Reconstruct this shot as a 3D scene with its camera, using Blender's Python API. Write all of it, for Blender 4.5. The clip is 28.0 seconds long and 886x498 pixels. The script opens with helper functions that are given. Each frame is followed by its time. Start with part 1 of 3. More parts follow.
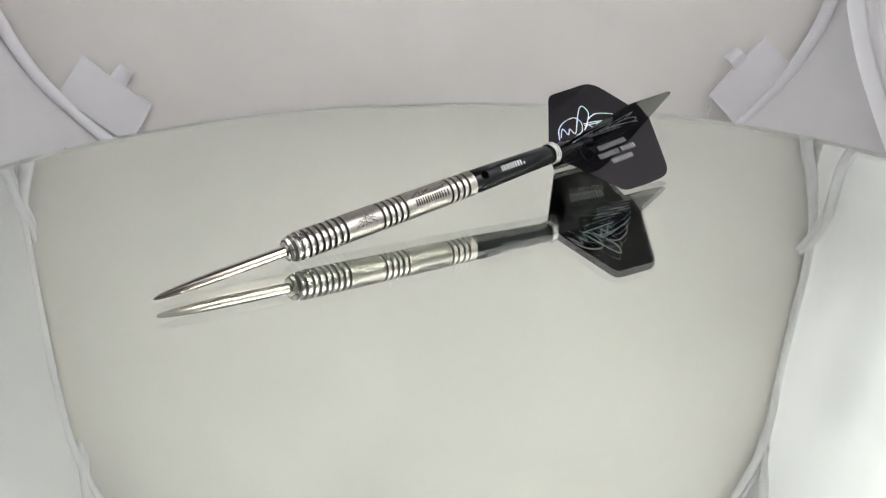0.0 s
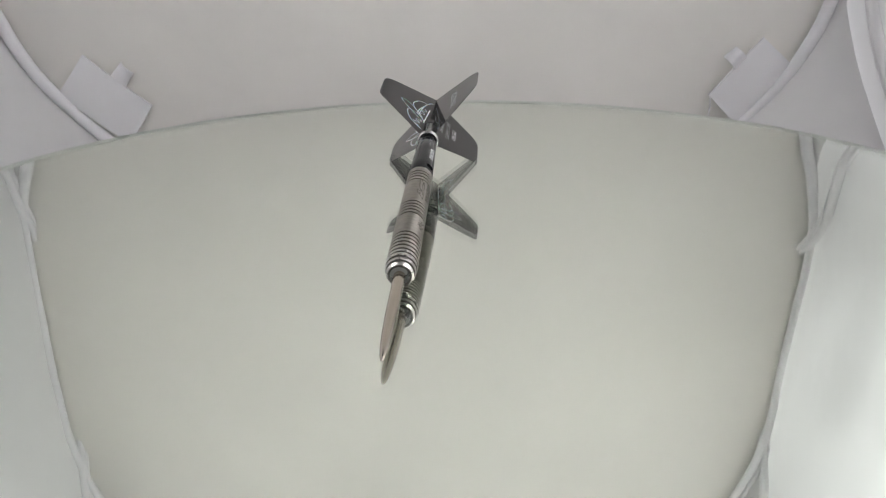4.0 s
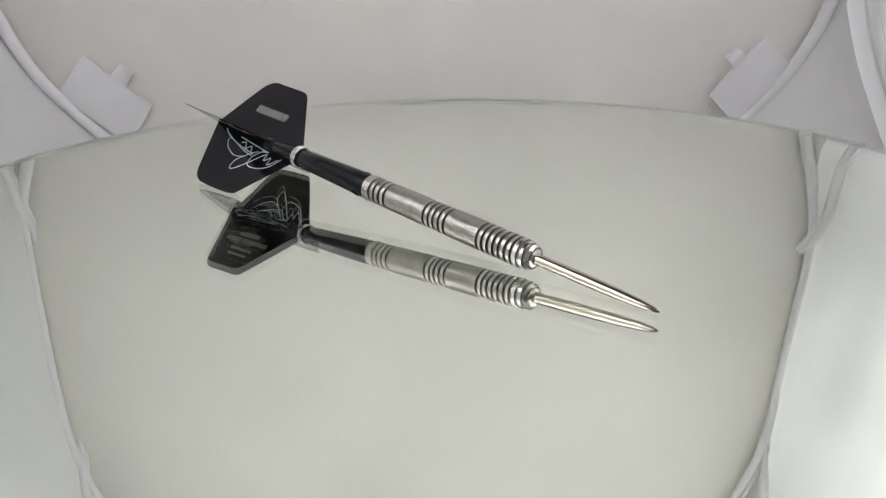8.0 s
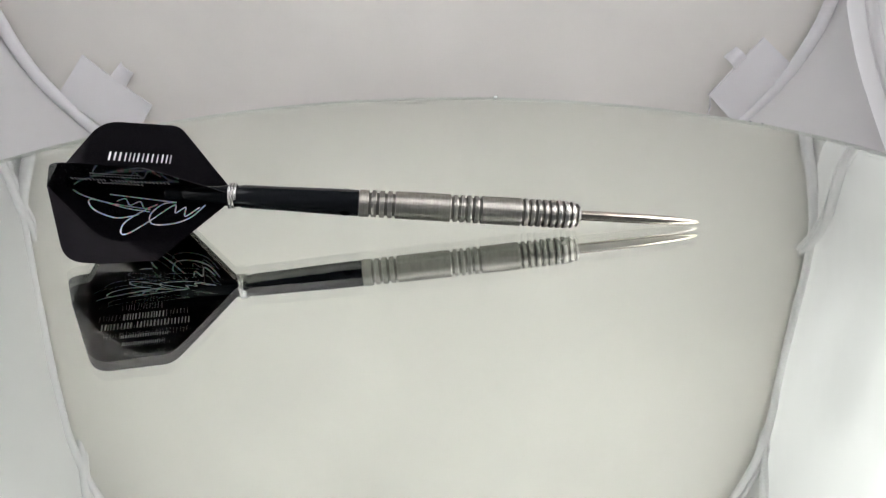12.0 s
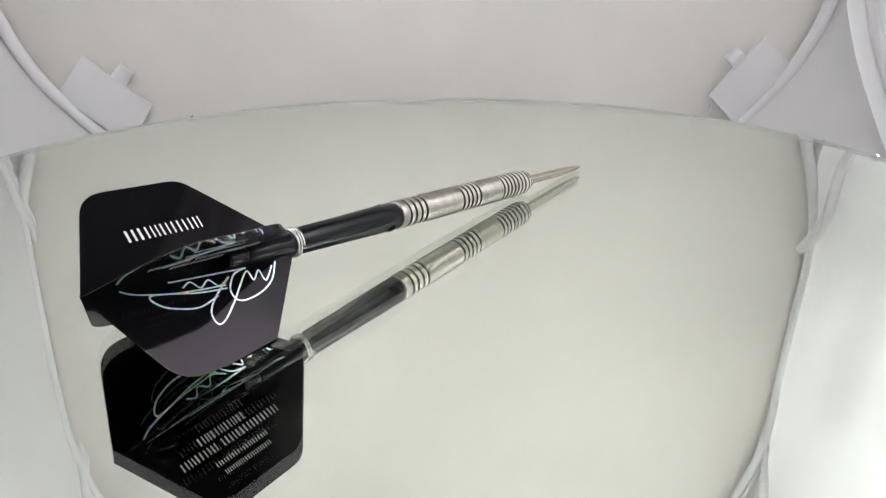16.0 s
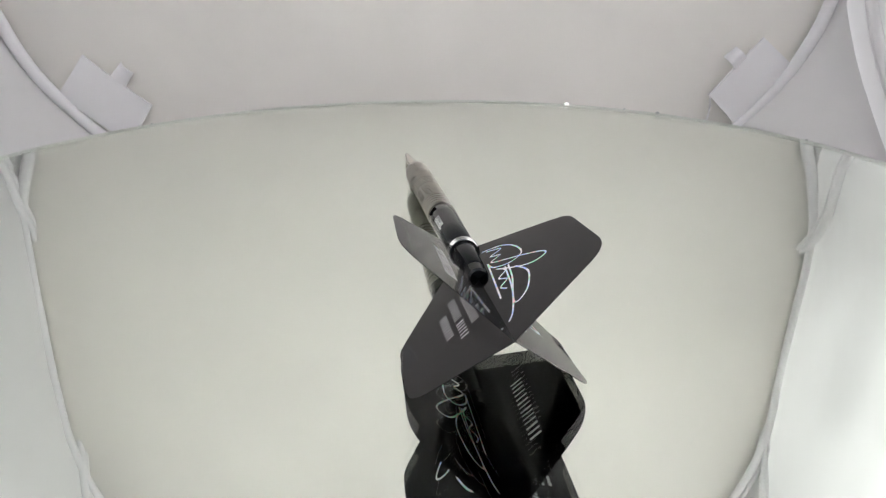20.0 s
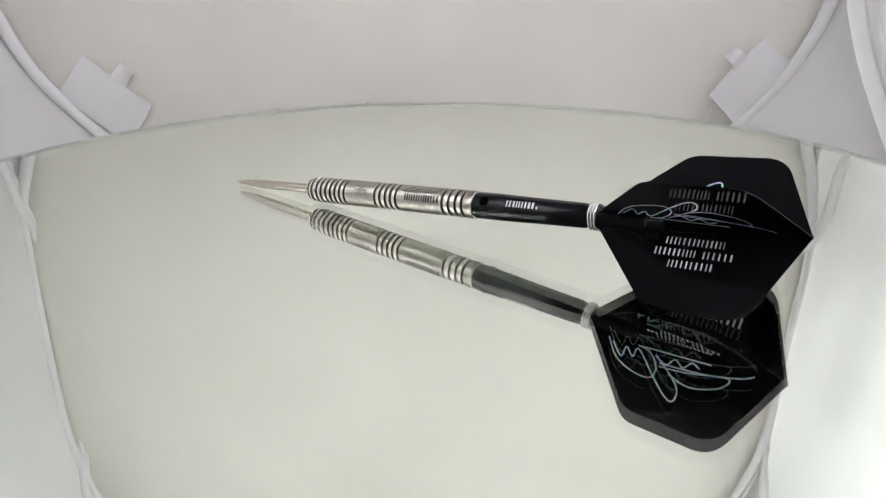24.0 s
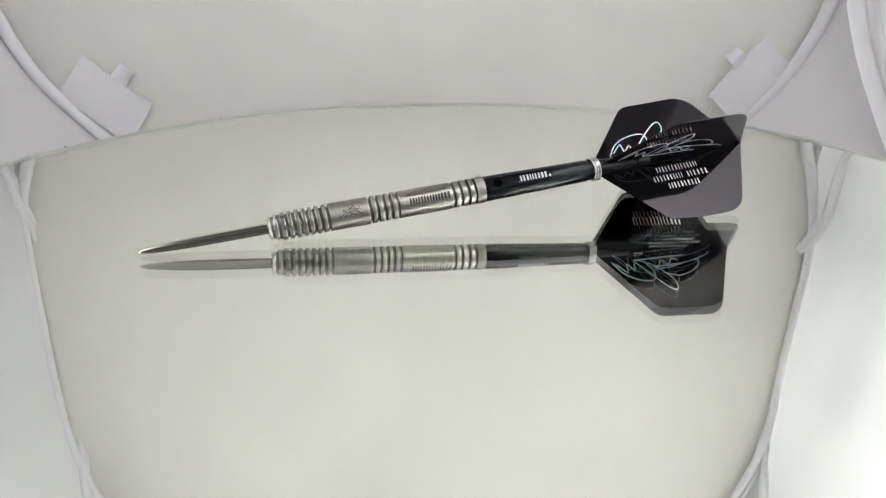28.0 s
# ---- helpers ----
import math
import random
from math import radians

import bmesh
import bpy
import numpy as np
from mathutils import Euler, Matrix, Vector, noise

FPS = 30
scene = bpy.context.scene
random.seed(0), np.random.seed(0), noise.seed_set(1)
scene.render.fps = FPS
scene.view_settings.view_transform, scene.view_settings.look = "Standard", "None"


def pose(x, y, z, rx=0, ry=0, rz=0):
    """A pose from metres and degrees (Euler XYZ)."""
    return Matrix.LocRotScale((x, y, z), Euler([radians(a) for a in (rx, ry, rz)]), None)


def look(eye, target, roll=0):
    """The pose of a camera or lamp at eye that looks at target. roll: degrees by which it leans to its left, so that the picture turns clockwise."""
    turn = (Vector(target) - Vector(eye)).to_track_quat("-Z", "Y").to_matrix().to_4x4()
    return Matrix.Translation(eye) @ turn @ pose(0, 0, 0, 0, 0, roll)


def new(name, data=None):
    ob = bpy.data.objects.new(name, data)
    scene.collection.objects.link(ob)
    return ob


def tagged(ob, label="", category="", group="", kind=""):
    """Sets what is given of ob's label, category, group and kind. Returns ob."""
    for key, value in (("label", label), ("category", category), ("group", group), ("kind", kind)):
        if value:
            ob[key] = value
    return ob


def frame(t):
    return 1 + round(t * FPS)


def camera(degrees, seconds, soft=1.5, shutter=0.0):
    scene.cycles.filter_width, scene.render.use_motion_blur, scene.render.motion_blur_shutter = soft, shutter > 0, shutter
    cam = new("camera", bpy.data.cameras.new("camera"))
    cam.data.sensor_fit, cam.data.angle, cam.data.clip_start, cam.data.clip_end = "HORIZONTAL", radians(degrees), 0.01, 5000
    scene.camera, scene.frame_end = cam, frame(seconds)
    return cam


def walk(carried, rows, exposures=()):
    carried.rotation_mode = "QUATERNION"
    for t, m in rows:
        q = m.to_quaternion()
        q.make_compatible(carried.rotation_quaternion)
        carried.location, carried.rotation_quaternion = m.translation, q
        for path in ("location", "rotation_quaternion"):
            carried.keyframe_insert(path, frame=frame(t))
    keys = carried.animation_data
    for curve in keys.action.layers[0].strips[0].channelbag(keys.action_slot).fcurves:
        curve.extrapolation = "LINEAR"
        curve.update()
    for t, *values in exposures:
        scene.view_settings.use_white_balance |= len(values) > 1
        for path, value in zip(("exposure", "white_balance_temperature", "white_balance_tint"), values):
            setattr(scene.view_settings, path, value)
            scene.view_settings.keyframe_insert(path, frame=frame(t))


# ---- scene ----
# One cube-shaped cloth light tent, about 0.4 m, with a round glass mirror on a slow turntable; a dart lies on the mirror and turns with it.
cam = camera(59.19, 28.0, 1.2)
walk(cam, [(t, pose(0.00413, -0.16953, 0.06238) @ pose(0, 0, 0, 90 - 21.769, 0, 0) @ pose(0, 0, 0, 0, 0, -0.921)) for t in (0.0, 28.0)],
     exposures=[(0.0, -0.01), (1.0, -0.26), (2.0, -0.16), (3.0, -0.24), (6.0, -0.22), (7.0, -0.15), (8.0, -0.16), (9.0, -0.21), (10.0, -0.06), (12.0, 0.06), (16.0, 0.09), (20.0, 0.04), (24.0, 0.08), (28.0, 0.10)])

# ---------------------------------------------------------------- light
world = bpy.data.worlds.new("room")
scene.world = world
world.use_nodes = True
world.node_tree.nodes["Background"].inputs["Color"].default_value = (0.80, 0.85, 0.95, 1)
world.node_tree.nodes["Background"].inputs["Strength"].default_value = 0.15


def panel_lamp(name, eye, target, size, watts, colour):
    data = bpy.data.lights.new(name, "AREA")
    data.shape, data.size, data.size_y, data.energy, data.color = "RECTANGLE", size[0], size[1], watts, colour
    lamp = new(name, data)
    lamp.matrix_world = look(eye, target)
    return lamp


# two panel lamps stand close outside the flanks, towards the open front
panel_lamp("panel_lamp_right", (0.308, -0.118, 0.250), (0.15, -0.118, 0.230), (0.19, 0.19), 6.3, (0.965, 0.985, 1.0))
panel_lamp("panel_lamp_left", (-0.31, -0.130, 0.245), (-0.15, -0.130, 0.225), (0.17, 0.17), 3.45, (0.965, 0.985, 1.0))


# ---------------------------------------------------------------- materials
def mat(name):
    m = bpy.data.materials.new(name)
    m.use_nodes = True
    nt = m.node_tree
    return m, nt, nt.nodes["Principled BSDF"]


def node(nt, kind, **values):
    nd = nt.nodes.new(kind)
    for key, value in values.items():
        nd.inputs[key].default_value = value
    return nd


def noise_node(nt, scale, detail=4.0, rough=0.55, stretch=None):
    tc = nt.nodes.new("ShaderNodeTexCoord")
    nz = node(nt, "ShaderNodeTexNoise", Scale=scale, Detail=detail, Roughness=rough)
    if stretch:
        mp = nt.nodes.new("ShaderNodeMapping")
        mp.inputs["Scale"].default_value = stretch
        nt.links.new(tc.outputs["Object"], mp.inputs["Vector"])
        nt.links.new(mp.outputs["Vector"], nz.inputs["Vector"])
    else:
        nt.links.new(tc.outputs["Object"], nz.inputs["Vector"])
    return nz


def ramp(nt, source, stops):
    rp = nt.nodes.new("ShaderNodeValToRGB")
    els = rp.color_ramp.elements
    while len(els) < len(stops):
        els.new(0.5)
    for el, (p, c) in zip(els, stops):
        el.position, el.color = p, (*c, 1) if len(c) == 3 else c
    nt.links.new(source, rp.inputs["Fac"])
    return rp


def bump(nt, source, strength, distance):
    bp = node(nt, "ShaderNodeBump", Strength=strength, Distance=distance)
    nt.links.new(source, bp.inputs["Height"])
    return bp


def cloth(name, colour, passing=0.5, crease=0.14):
    """Thin woven cloth that lets a part of the lamps' light through."""
    m, nt, b = mat(name)
    nt.nodes.remove(b)
    big, fine = noise_node(nt, 14.0, 3.0), noise_node(nt, 1800.0, 2.0)
    dark = tuple(c * 0.93 for c in colour)
    rp = ramp(nt, big.outputs["Fac"], [(0.3, dark), (0.7, colour)])
    creases = noise_node(nt, 22.0, 3.0, 0.5, (1.0, 1.0, 0.8))
    b1 = bump(nt, creases.outputs["Fac"], crease, 0.006)
    b2 = bump(nt, fine.outputs["Fac"], 0.25, 0.0003)
    nt.links.new(b1.outputs["Normal"], b2.inputs["Normal"])
    d, tr, mx = nt.nodes.new("ShaderNodeBsdfDiffuse"), nt.nodes.new("ShaderNodeBsdfTranslucent"), nt.nodes.new("ShaderNodeMixShader")
    mx.inputs["Fac"].default_value = passing
    for s in (d, tr):
        nt.links.new(rp.outputs["Color"], s.inputs["Color"])
        nt.links.new(b2.outputs["Normal"], s.inputs["Normal"])
    nt.links.new(d.outputs["BSDF"], mx.inputs[1])
    nt.links.new(tr.outputs["BSDF"], mx.inputs[2])
    nt.links.new(mx.outputs["Shader"], nt.nodes["Material Output"].inputs["Surface"])
    return m


def metal(name, colour, rough, grain=0.0, grain_scale=(1, 1, 1), wear=0.06):
    m, nt, b = mat(name)
    b.inputs["Metallic"].default_value = 1.0
    nz = noise_node(nt, 420.0, 3.0, 0.5)
    rp = ramp(nt, nz.outputs["Fac"], [(0.3, tuple(c * 0.93 for c in colour)), (0.7, colour)])
    nt.links.new(rp.outputs["Color"], b.inputs["Base Color"])
    rr = ramp(nt, nz.outputs["Fac"], [(0.3, (rough - wear,) * 3), (0.7, (rough + wear,) * 3)])
    nt.links.new(rr.outputs["Color"], b.inputs["Roughness"])
    if grain:
        gz = noise_node(nt, 1000.0, 3.0, 0.6, grain_scale)
        bp = bump(nt, gz.outputs["Fac"], grain, 0.0002)
        nt.links.new(bp.outputs["Normal"], b.inputs["Normal"])
    return m


def plastic(name, colour, rough, fleck=0.0):
    m, nt, b = mat(name)
    nz = noise_node(nt, 2400.0, 3.0)
    rp = ramp(nt, nz.outputs["Fac"], [(0.3, tuple(c * 0.75 for c in colour)), (0.7, colour)])
    nt.links.new(rp.outputs["Color"], b.inputs["Base Color"])
    rr = ramp(nt, nz.outputs["Fac"], [(0.35, (rough * 0.8,) * 3), (0.7, (rough * 1.25,) * 3)])
    nt.links.new(rr.outputs["Color"], b.inputs["Roughness"])
    if fleck:
        bz = noise_node(nt, 160.0, 2.0)
        bp = bump(nt, bz.outputs["Fac"], fleck, 0.0004)
        nt.links.new(bp.outputs["Normal"], b.inputs["Normal"])
    return m, b


WHITE_CLOTH = cloth("white_nylon_cloth", (0.833, 0.817, 0.820), 0.5, 0.34)
BACK_CLOTH = cloth("grey_white_backdrop_cloth", (0.900, 0.864, 0.816), 0.25)
TAPE = cloth("white_binding_tape", (0.885, 0.868, 0.88), 0.18)
# same nylon as the faces, made more reflective to lift the dim corners
CORNER_CLOTH = cloth("brightened_corner_nylon_cloth", (0.842, 0.826, 0.826), 0.34, 0.34)
STEEL = metal("turned_tungsten", (0.50, 0.472, 0.424), 0.40, 0, (1, 1, 1), 0.0)
RIDGE = metal("bright_ridge_tungsten", (0.52, 0.495, 0.45), 0.30, 0, (1, 1, 1), 0.02)
# groove floors: barrel metal with the recess's shade put into its tone, plus grime
GROOVE = metal("shaded_grimy_groove", (0.34, 0.32, 0.288), 0.36, 0, (1, 1, 1), 0.02)


def turned_finish(m, dark, light, edge, spread, ring, grime):
    """Turning marks run round the metal, so its sheen spreads along the axis; tone varies in fine rings, with a little grime."""
    nt = m.node_tree
    b = nt.nodes["Principled BSDF"]
    streak = noise_node(nt, 1500.0, 3.0, 0.6, (2.2, 0.15, 0.15))
    tone = ramp(nt, streak.outputs["Fac"], [(0.3, dark), (0.7, light)])
    spots = noise_node(nt, 900.0, 4.0, 0.65)
    dirt = ramp(nt, spots.outputs["Fac"], [(0.35, (1 - grime,) * 3), (0.55, (1.0, 1.0, 1.0))])
    both = nt.nodes.new("ShaderNodeMixRGB")
    both.blend_type = "MULTIPLY"
    both.inputs["Fac"].default_value = 1.0
    nt.links.new(tone.outputs["Color"], both.inputs["Color1"])
    nt.links.new(dirt.outputs["Color"], both.inputs["Color2"])
    nt.links.new(both.outputs["Color"], b.inputs["Base Color"])
    turned = nt.nodes.new("ShaderNodeTangent")
    turned.direction_type, turned.axis = "RADIAL", "X"
    nt.links.new(turned.outputs["Tangent"], b.inputs["Tangent"])
    b.inputs["Anisotropic"].default_value = spread
    b.inputs["Anisotropic Rotation"].default_value = 0.25
    rings = noise_node(nt, 900.0, 2.0, 0.6, (3.5, 0.02, 0.02))
    nt.links.new(bump(nt, rings.outputs["Fac"], ring, 0.00012).outputs["Normal"], b.inputs["Normal"])
    b.inputs["Specular Tint"].default_value = (*edge, 1)


turned_finish(STEEL, (0.37, 0.349, 0.313), (0.46, 0.435, 0.391), (0.46, 0.44, 0.40), 0.75, 0.22, 0.14)
turned_finish(RIDGE, (0.43, 0.408, 0.370), (0.51, 0.485, 0.440), (0.55, 0.53, 0.49), 0.6, 0.15, 0.12)
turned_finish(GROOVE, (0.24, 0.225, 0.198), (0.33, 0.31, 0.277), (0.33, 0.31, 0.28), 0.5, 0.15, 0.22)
NOSE = metal("polished_nose_tungsten", (0.56, 0.535, 0.50), 0.28, 0.10, (2.0, 0.3, 0.3), 0.04)
# groove walls: darker still, colour and edge tint carry the shade between ridges
GROOVE_WALL = metal("shaded_groove_wall_tungsten", (0.17, 0.158, 0.138), 0.42, 0, (1, 1, 1), 0.04)
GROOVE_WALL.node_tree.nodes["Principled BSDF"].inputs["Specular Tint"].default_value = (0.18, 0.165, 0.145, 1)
POINT_STEEL = metal("polished_point_steel", (0.50, 0.448, 0.380), 0.15, 0.025, (0.04, 2.2, 2.2), 0.02)
CHROME = metal("chrome_wire", (0.54, 0.53, 0.515), 0.22, 0, (1, 1, 1), 0.03)
ENGRAVED, _ = plastic("dark_engraving", (0.055, 0.050, 0.042), 0.6)
SHAFT_BLACK, coat = plastic("black_anodised_shaft", (0.008, 0.009, 0.0105), 0.11)
coat.inputs["Specular IOR Level"].default_value = 0.14
FLIGHT_BLACK, film = plastic("glossy_black_flight_film", (0.004, 0.0036, 0.0043), 0.07, 0.05)
film.inputs["Specular IOR Level"].default_value = 0.20
film.inputs["Specular Tint"].default_value = (1.0, 0.88, 0.98, 1)
SHAFT_WHITE, _ = plastic("white_print", (0.62, 0.62, 0.62), 0.4)
TURNTABLE_WHITE, _ = plastic("white_turntable_plastic", (0.7, 0.7, 0.7), 0.35)
BOARD, _ = plastic("pale_grey_laminate", (0.42, 0.41, 0.39), 0.45, 0.05)
HOLE_BLACK, bore = plastic("hole_shade_black", (0.002, 0.002, 0.002), 0.6)
bore.inputs["Specular IOR Level"].default_value = 0.0


def foil():
    """Holographic silver foil: silver with broken patches of rainbow."""
    m, nt, b = mat("holographic_silver_foil")
    nz = noise_node(nt, 620.0, 2.0, 0.5)
    rp = ramp(nt, nz.outputs["Fac"], [(0.30, (0.80, 0.80, 0.82)), (0.44, (0.84, 0.82, 0.80)), (0.50, (0.22, 0.40, 0.95)), (0.53, (0.85, 0.83, 0.82)),
                                      (0.60, (0.18, 0.85, 0.50)), (0.65, (0.95, 0.28, 0.32)), (0.70, (0.82, 0.82, 0.84))])
    nt.links.new(rp.outputs["Color"], b.inputs["Base Color"])
    b.inputs["Metallic"].default_value = 0.45
    b.inputs["Roughness"].default_value = 0.30
    return m


FOIL = foil()
PLAIN_FOIL = metal("plain_silver_foil", (0.66, 0.64, 0.65), 0.38)
PLAIN_FOIL.node_tree.nodes["Principled BSDF"].inputs["Metallic"].default_value = 0.5


def glass():
    m, nt, b = mat("green_tinted_float_glass")
    b.inputs["Base Color"].default_value = (0.958, 1.0, 0.931, 1)
    b.inputs["Transmission Weight"].default_value = 1.0
    b.inputs["Roughness"].default_value = 0.0
    b.inputs["IOR"].default_value = 1.52
    return m


def ground_glass():
    """A flake of broken glass, whose inner faces throw the light back like a mirror."""
    m, nt, b = mat("chipped_glass")
    b.inputs["Base Color"].default_value = (0.88, 0.89, 0.87, 1)
    b.inputs["Metallic"].default_value = 0.4
    b.inputs["Roughness"].default_value = 0.08
    return m


def silver():
    m, nt, b = mat("mirror_silvering")
    b.inputs["Base Color"].default_value = (0.98, 0.985, 0.97, 1)
    b.inputs["Metallic"].default_value = 1.0
    b.inputs["Roughness"].default_value = 0.0
    return m


GLASS, CHIPPED, SILVER = glass(), ground_glass(), silver()
RIM_GLASS, _ = plastic("ground_glass_rim", (0.84, 0.86, 0.81), 0.35)


# ---------------------------------------------------------------- mesh helpers
def mesh_of(name, verts, faces, material, smooth=True):
    me = bpy.data.meshes.new(name)
    me.from_pydata([tuple(v) for v in verts], [], faces)
    me.materials.append(material)
    if smooth:
        me.polygons.foreach_set("use_smooth", [True] * len(me.polygons))
    bm = bmesh.new()
    bm.from_mesh(me)
    bmesh.ops.recalc_face_normals(bm, faces=bm.faces)
    bm.to_mesh(me)
    bm.free()
    me.update()
    return me


def part(name, me, parent, label=""):
    ob = new(name, me)
    ob.parent = parent
    return tagged(ob, label)


def thing(name, label, category, m=None):
    ob = new(name)
    ob.empty_display_size = 0.01
    if m is not None:
        ob.matrix_world = m
    return tagged(ob, label, category)


def lathe(name, profile, material, seg=64):
    """Turns a profile of (x, radius) about the x axis."""
    verts, faces = [], []
    for x, r in profile:
        for k in range(seg):
            a = 2 * math.pi * k / seg
            verts.append((x, r * math.cos(a), r * math.sin(a)))
    for i in range(len(profile) - 1):
        for k in range(seg):
            k2 = (k + 1) % seg
            faces.append((i * seg + k, i * seg + k2, (i + 1) * seg + k2, (i + 1) * seg + k))
    faces.append(tuple(range(seg)))
    faces.append(tuple(reversed(range((len(profile) - 1) * seg, len(profile) * seg))))
    me = mesh_of(name, verts, [f[::-1] for f in faces], material)
    me.set_sharp_from_angle(angle=radians(32))
    return me


def tube(name, points, radius, material, seg=8, closed=False):
    """A round cord along points; radius is one number or one for each point."""
    pts = [Vector(p) for p in points]
    count = len(pts)
    verts, faces = [], []
    for i, p in enumerate(pts):
        a = pts[(i - 1) % count] if closed or i else pts[0]
        b = pts[(i + 1) % count] if closed or i < count - 1 else pts[-1]
        d = (b - a).normalized()
        ref = Vector((0, 0, 1)) if abs(d.z) < 0.9 else Vector((0, 1, 0))
        u = d.cross(ref).normalized()
        v = d.cross(u)
        for k in range(seg):
            t = 2 * math.pi * k / seg
            verts.append(p + (radius[i] if isinstance(radius, list) else radius) * (math.cos(t) * u + math.sin(t) * v))
    rings = count if closed else count - 1
    # closed loops may flip their reference: match each ring to the nearest turn of the next
    for i in range(rings):
        j = (i + 1) % count
        base = verts[i * seg]
        shift = min(range(seg), key=lambda s: (verts[j * seg + s] - base).length)
        side = (verts[j * seg + (shift + 1) % seg] - verts[i * seg + 1]).length < (verts[j * seg + (shift - 1) % seg] - verts[i * seg + 1]).length
        for k in range(seg):
            a0, a1 = i * seg + k, i * seg + (k + 1) % seg
            s = 1 if side else -1
            b0, b1 = j * seg + (shift + s * k) % seg, j * seg + (shift + s * (k + 1)) % seg
            faces.append((a0, a1, b1, b0))
    return mesh_of(name, verts, faces, material)


# ---------------------------------------------------------------- light tent
HALF, CORNER = 0.196, 0.140
CX, CY, CZ = -0.0080, 0.004, 0.140


# the wire bends a little differently in each corner of the tent, named by the signs of x, y and z: radii in the upright
# face across the view, in the flank, and in the roof or floor
BENDS = {(-1, 1, -1): (0.140, 0.150, 0.140), (1, 1, -1): (0.132, 0.163, 0.140), (1, 1, 1): (0.175, 0.160, 0.140), (-1, 1, 1): (0.150, 0.160, 0.140)}


def bend_at(p, face):
    """The radius at the tent corner next to a point, on a face of that kind."""
    return BENDS.get(tuple(1 if a > c else -1 for a, c in zip(p, (CX, CY, CZ))), (CORNER,) * 3)[face]


def outline(place, grow=0.0, count=160):
    """A square with large round corners, as (u, v) about its centre, for the panel that place() sets."""
    pts = []
    per = count // 4
    arc = int(per * 0.8)
    signs = ((1, 1), (-1, 1), (-1, -1), (1, -1))
    middle = [abs(a - c) for a, c in zip(place(0, 0, 0), (CX, CY, CZ))]
    face = (1, 0, 2)[middle.index(max(middle))]
    radii = [bend_at(place(a * HALF * 0.9, b * HALF * 0.9, -0.01), face) for a, b in signs]
    ends = []
    for q, ((a, b), r) in enumerate(zip(signs, radii)):
        c, turn = HALF - r, q * math.pi / 2
        ends.append([(a * c + (r + grow) * math.cos(turn + math.pi / 2 * k / (arc - 1)), b * c + (r + grow) * math.sin(turn + math.pi / 2 * k / (arc - 1))) for k in range(arc)])
    for q in range(4):
        pts += ends[q]
        last, nxt = ends[q][-1], ends[(q + 1) % 4][0]
        for k in range(1, per - arc + 1):
            f = k / (per - arc + 1)
            pts.append((last[0] * (1 - f) + nxt[0] * f, last[1] * (1 - f) + nxt[1] * f))
    return pts


# how far each flank leans out from the square at a height above the tent's middle
LEAN_LEFT = ((-0.15, 0.0), (-0.105, -0.0015), (-0.065, 0.0015), (0.008, 0.0042), (0.05, 0.0030), (0.09, -0.0030), (0.2, -0.0040))
LEAN_RIGHT = ((-0.15, 0.0), (-0.105, -0.0030), (-0.065, 0.0034), (-0.040, 0.0030), (0.018, -0.0015), (0.097, -0.0025), (0.2, -0.0030))


def leaned(p):
    """A point of the square tent moved with the leaning of its flanks."""
    x, y, z = p
    lean = LEAN_LEFT if x < CX else LEAN_RIGHT
    f = min(1.0, abs(x - CX) / HALF)
    d = float(np.interp(z - CZ, [a for a, b in lean], [b for a, b in lean])) * f * f
    return (x - d if x < CX else x + d, y, z)


SIDES = {
    "back_panel": lambda u, v, w: (CX + u, 0.200 + w, CZ + v),
    "front_panel": lambda u, v, w: (CX - u, CY - HALF - w, CZ + v),
    "right_panel": lambda u, v, w: (CX + HALF + w, CY - u, CZ + v),
    "left_panel": lambda u, v, w: (CX - HALF - w, CY + u, CZ + v),
    "roof_panel": lambda u, v, w: (CX + u, CY + v, CZ + HALF + w),
    "floor_panel": lambda u, v, w: (CX + u, CY - v, CZ - HALF - w),
}


def cloth_panel(name, place, material, seed, billow=0.004, wave=0.0016, folds=0.0, inner=None):
    """A taut cloth face with slight billow and waves; inner: outline of an opening through it."""
    rim = outline(place, 0.012)
    count, rings = len(rim), 26
    verts, faces = [], []
    for i in range(rings + 1):
        f = i / rings
        for k, (u, v) in enumerate(rim):
            if inner:
                a, b = inner[k]
                pu, pv = a + (u - a) * f, b + (v - b) * f
            else:
                g = 0.02 + 0.98 * f
                pu, pv = u * g, v * g
            edge = 1 - f ** 3
            w = billow * edge * (1 - f * f)
            w += wave * edge * (noise.noise((pu * 9 + seed, pv * 9, seed * 1.7)) + 0.5 * noise.noise((pu * 25, pv * 25 + seed, seed)))
            w += folds * edge * noise.noise((pu * 34 + 6 * pv, pv * 5, seed * 0.7))
            verts.append(leaned(place(pu, pv, w)))
    for i in range(rings):
        for k in range(count):
            k2 = (k + 1) % count
            faces.append((i * count + k, i * count + k2, (i + 1) * count + k2, (i + 1) * count + k))
    if not inner:
        faces.append(tuple(reversed(range(count))))
    return mesh_of(name, verts, faces, material)


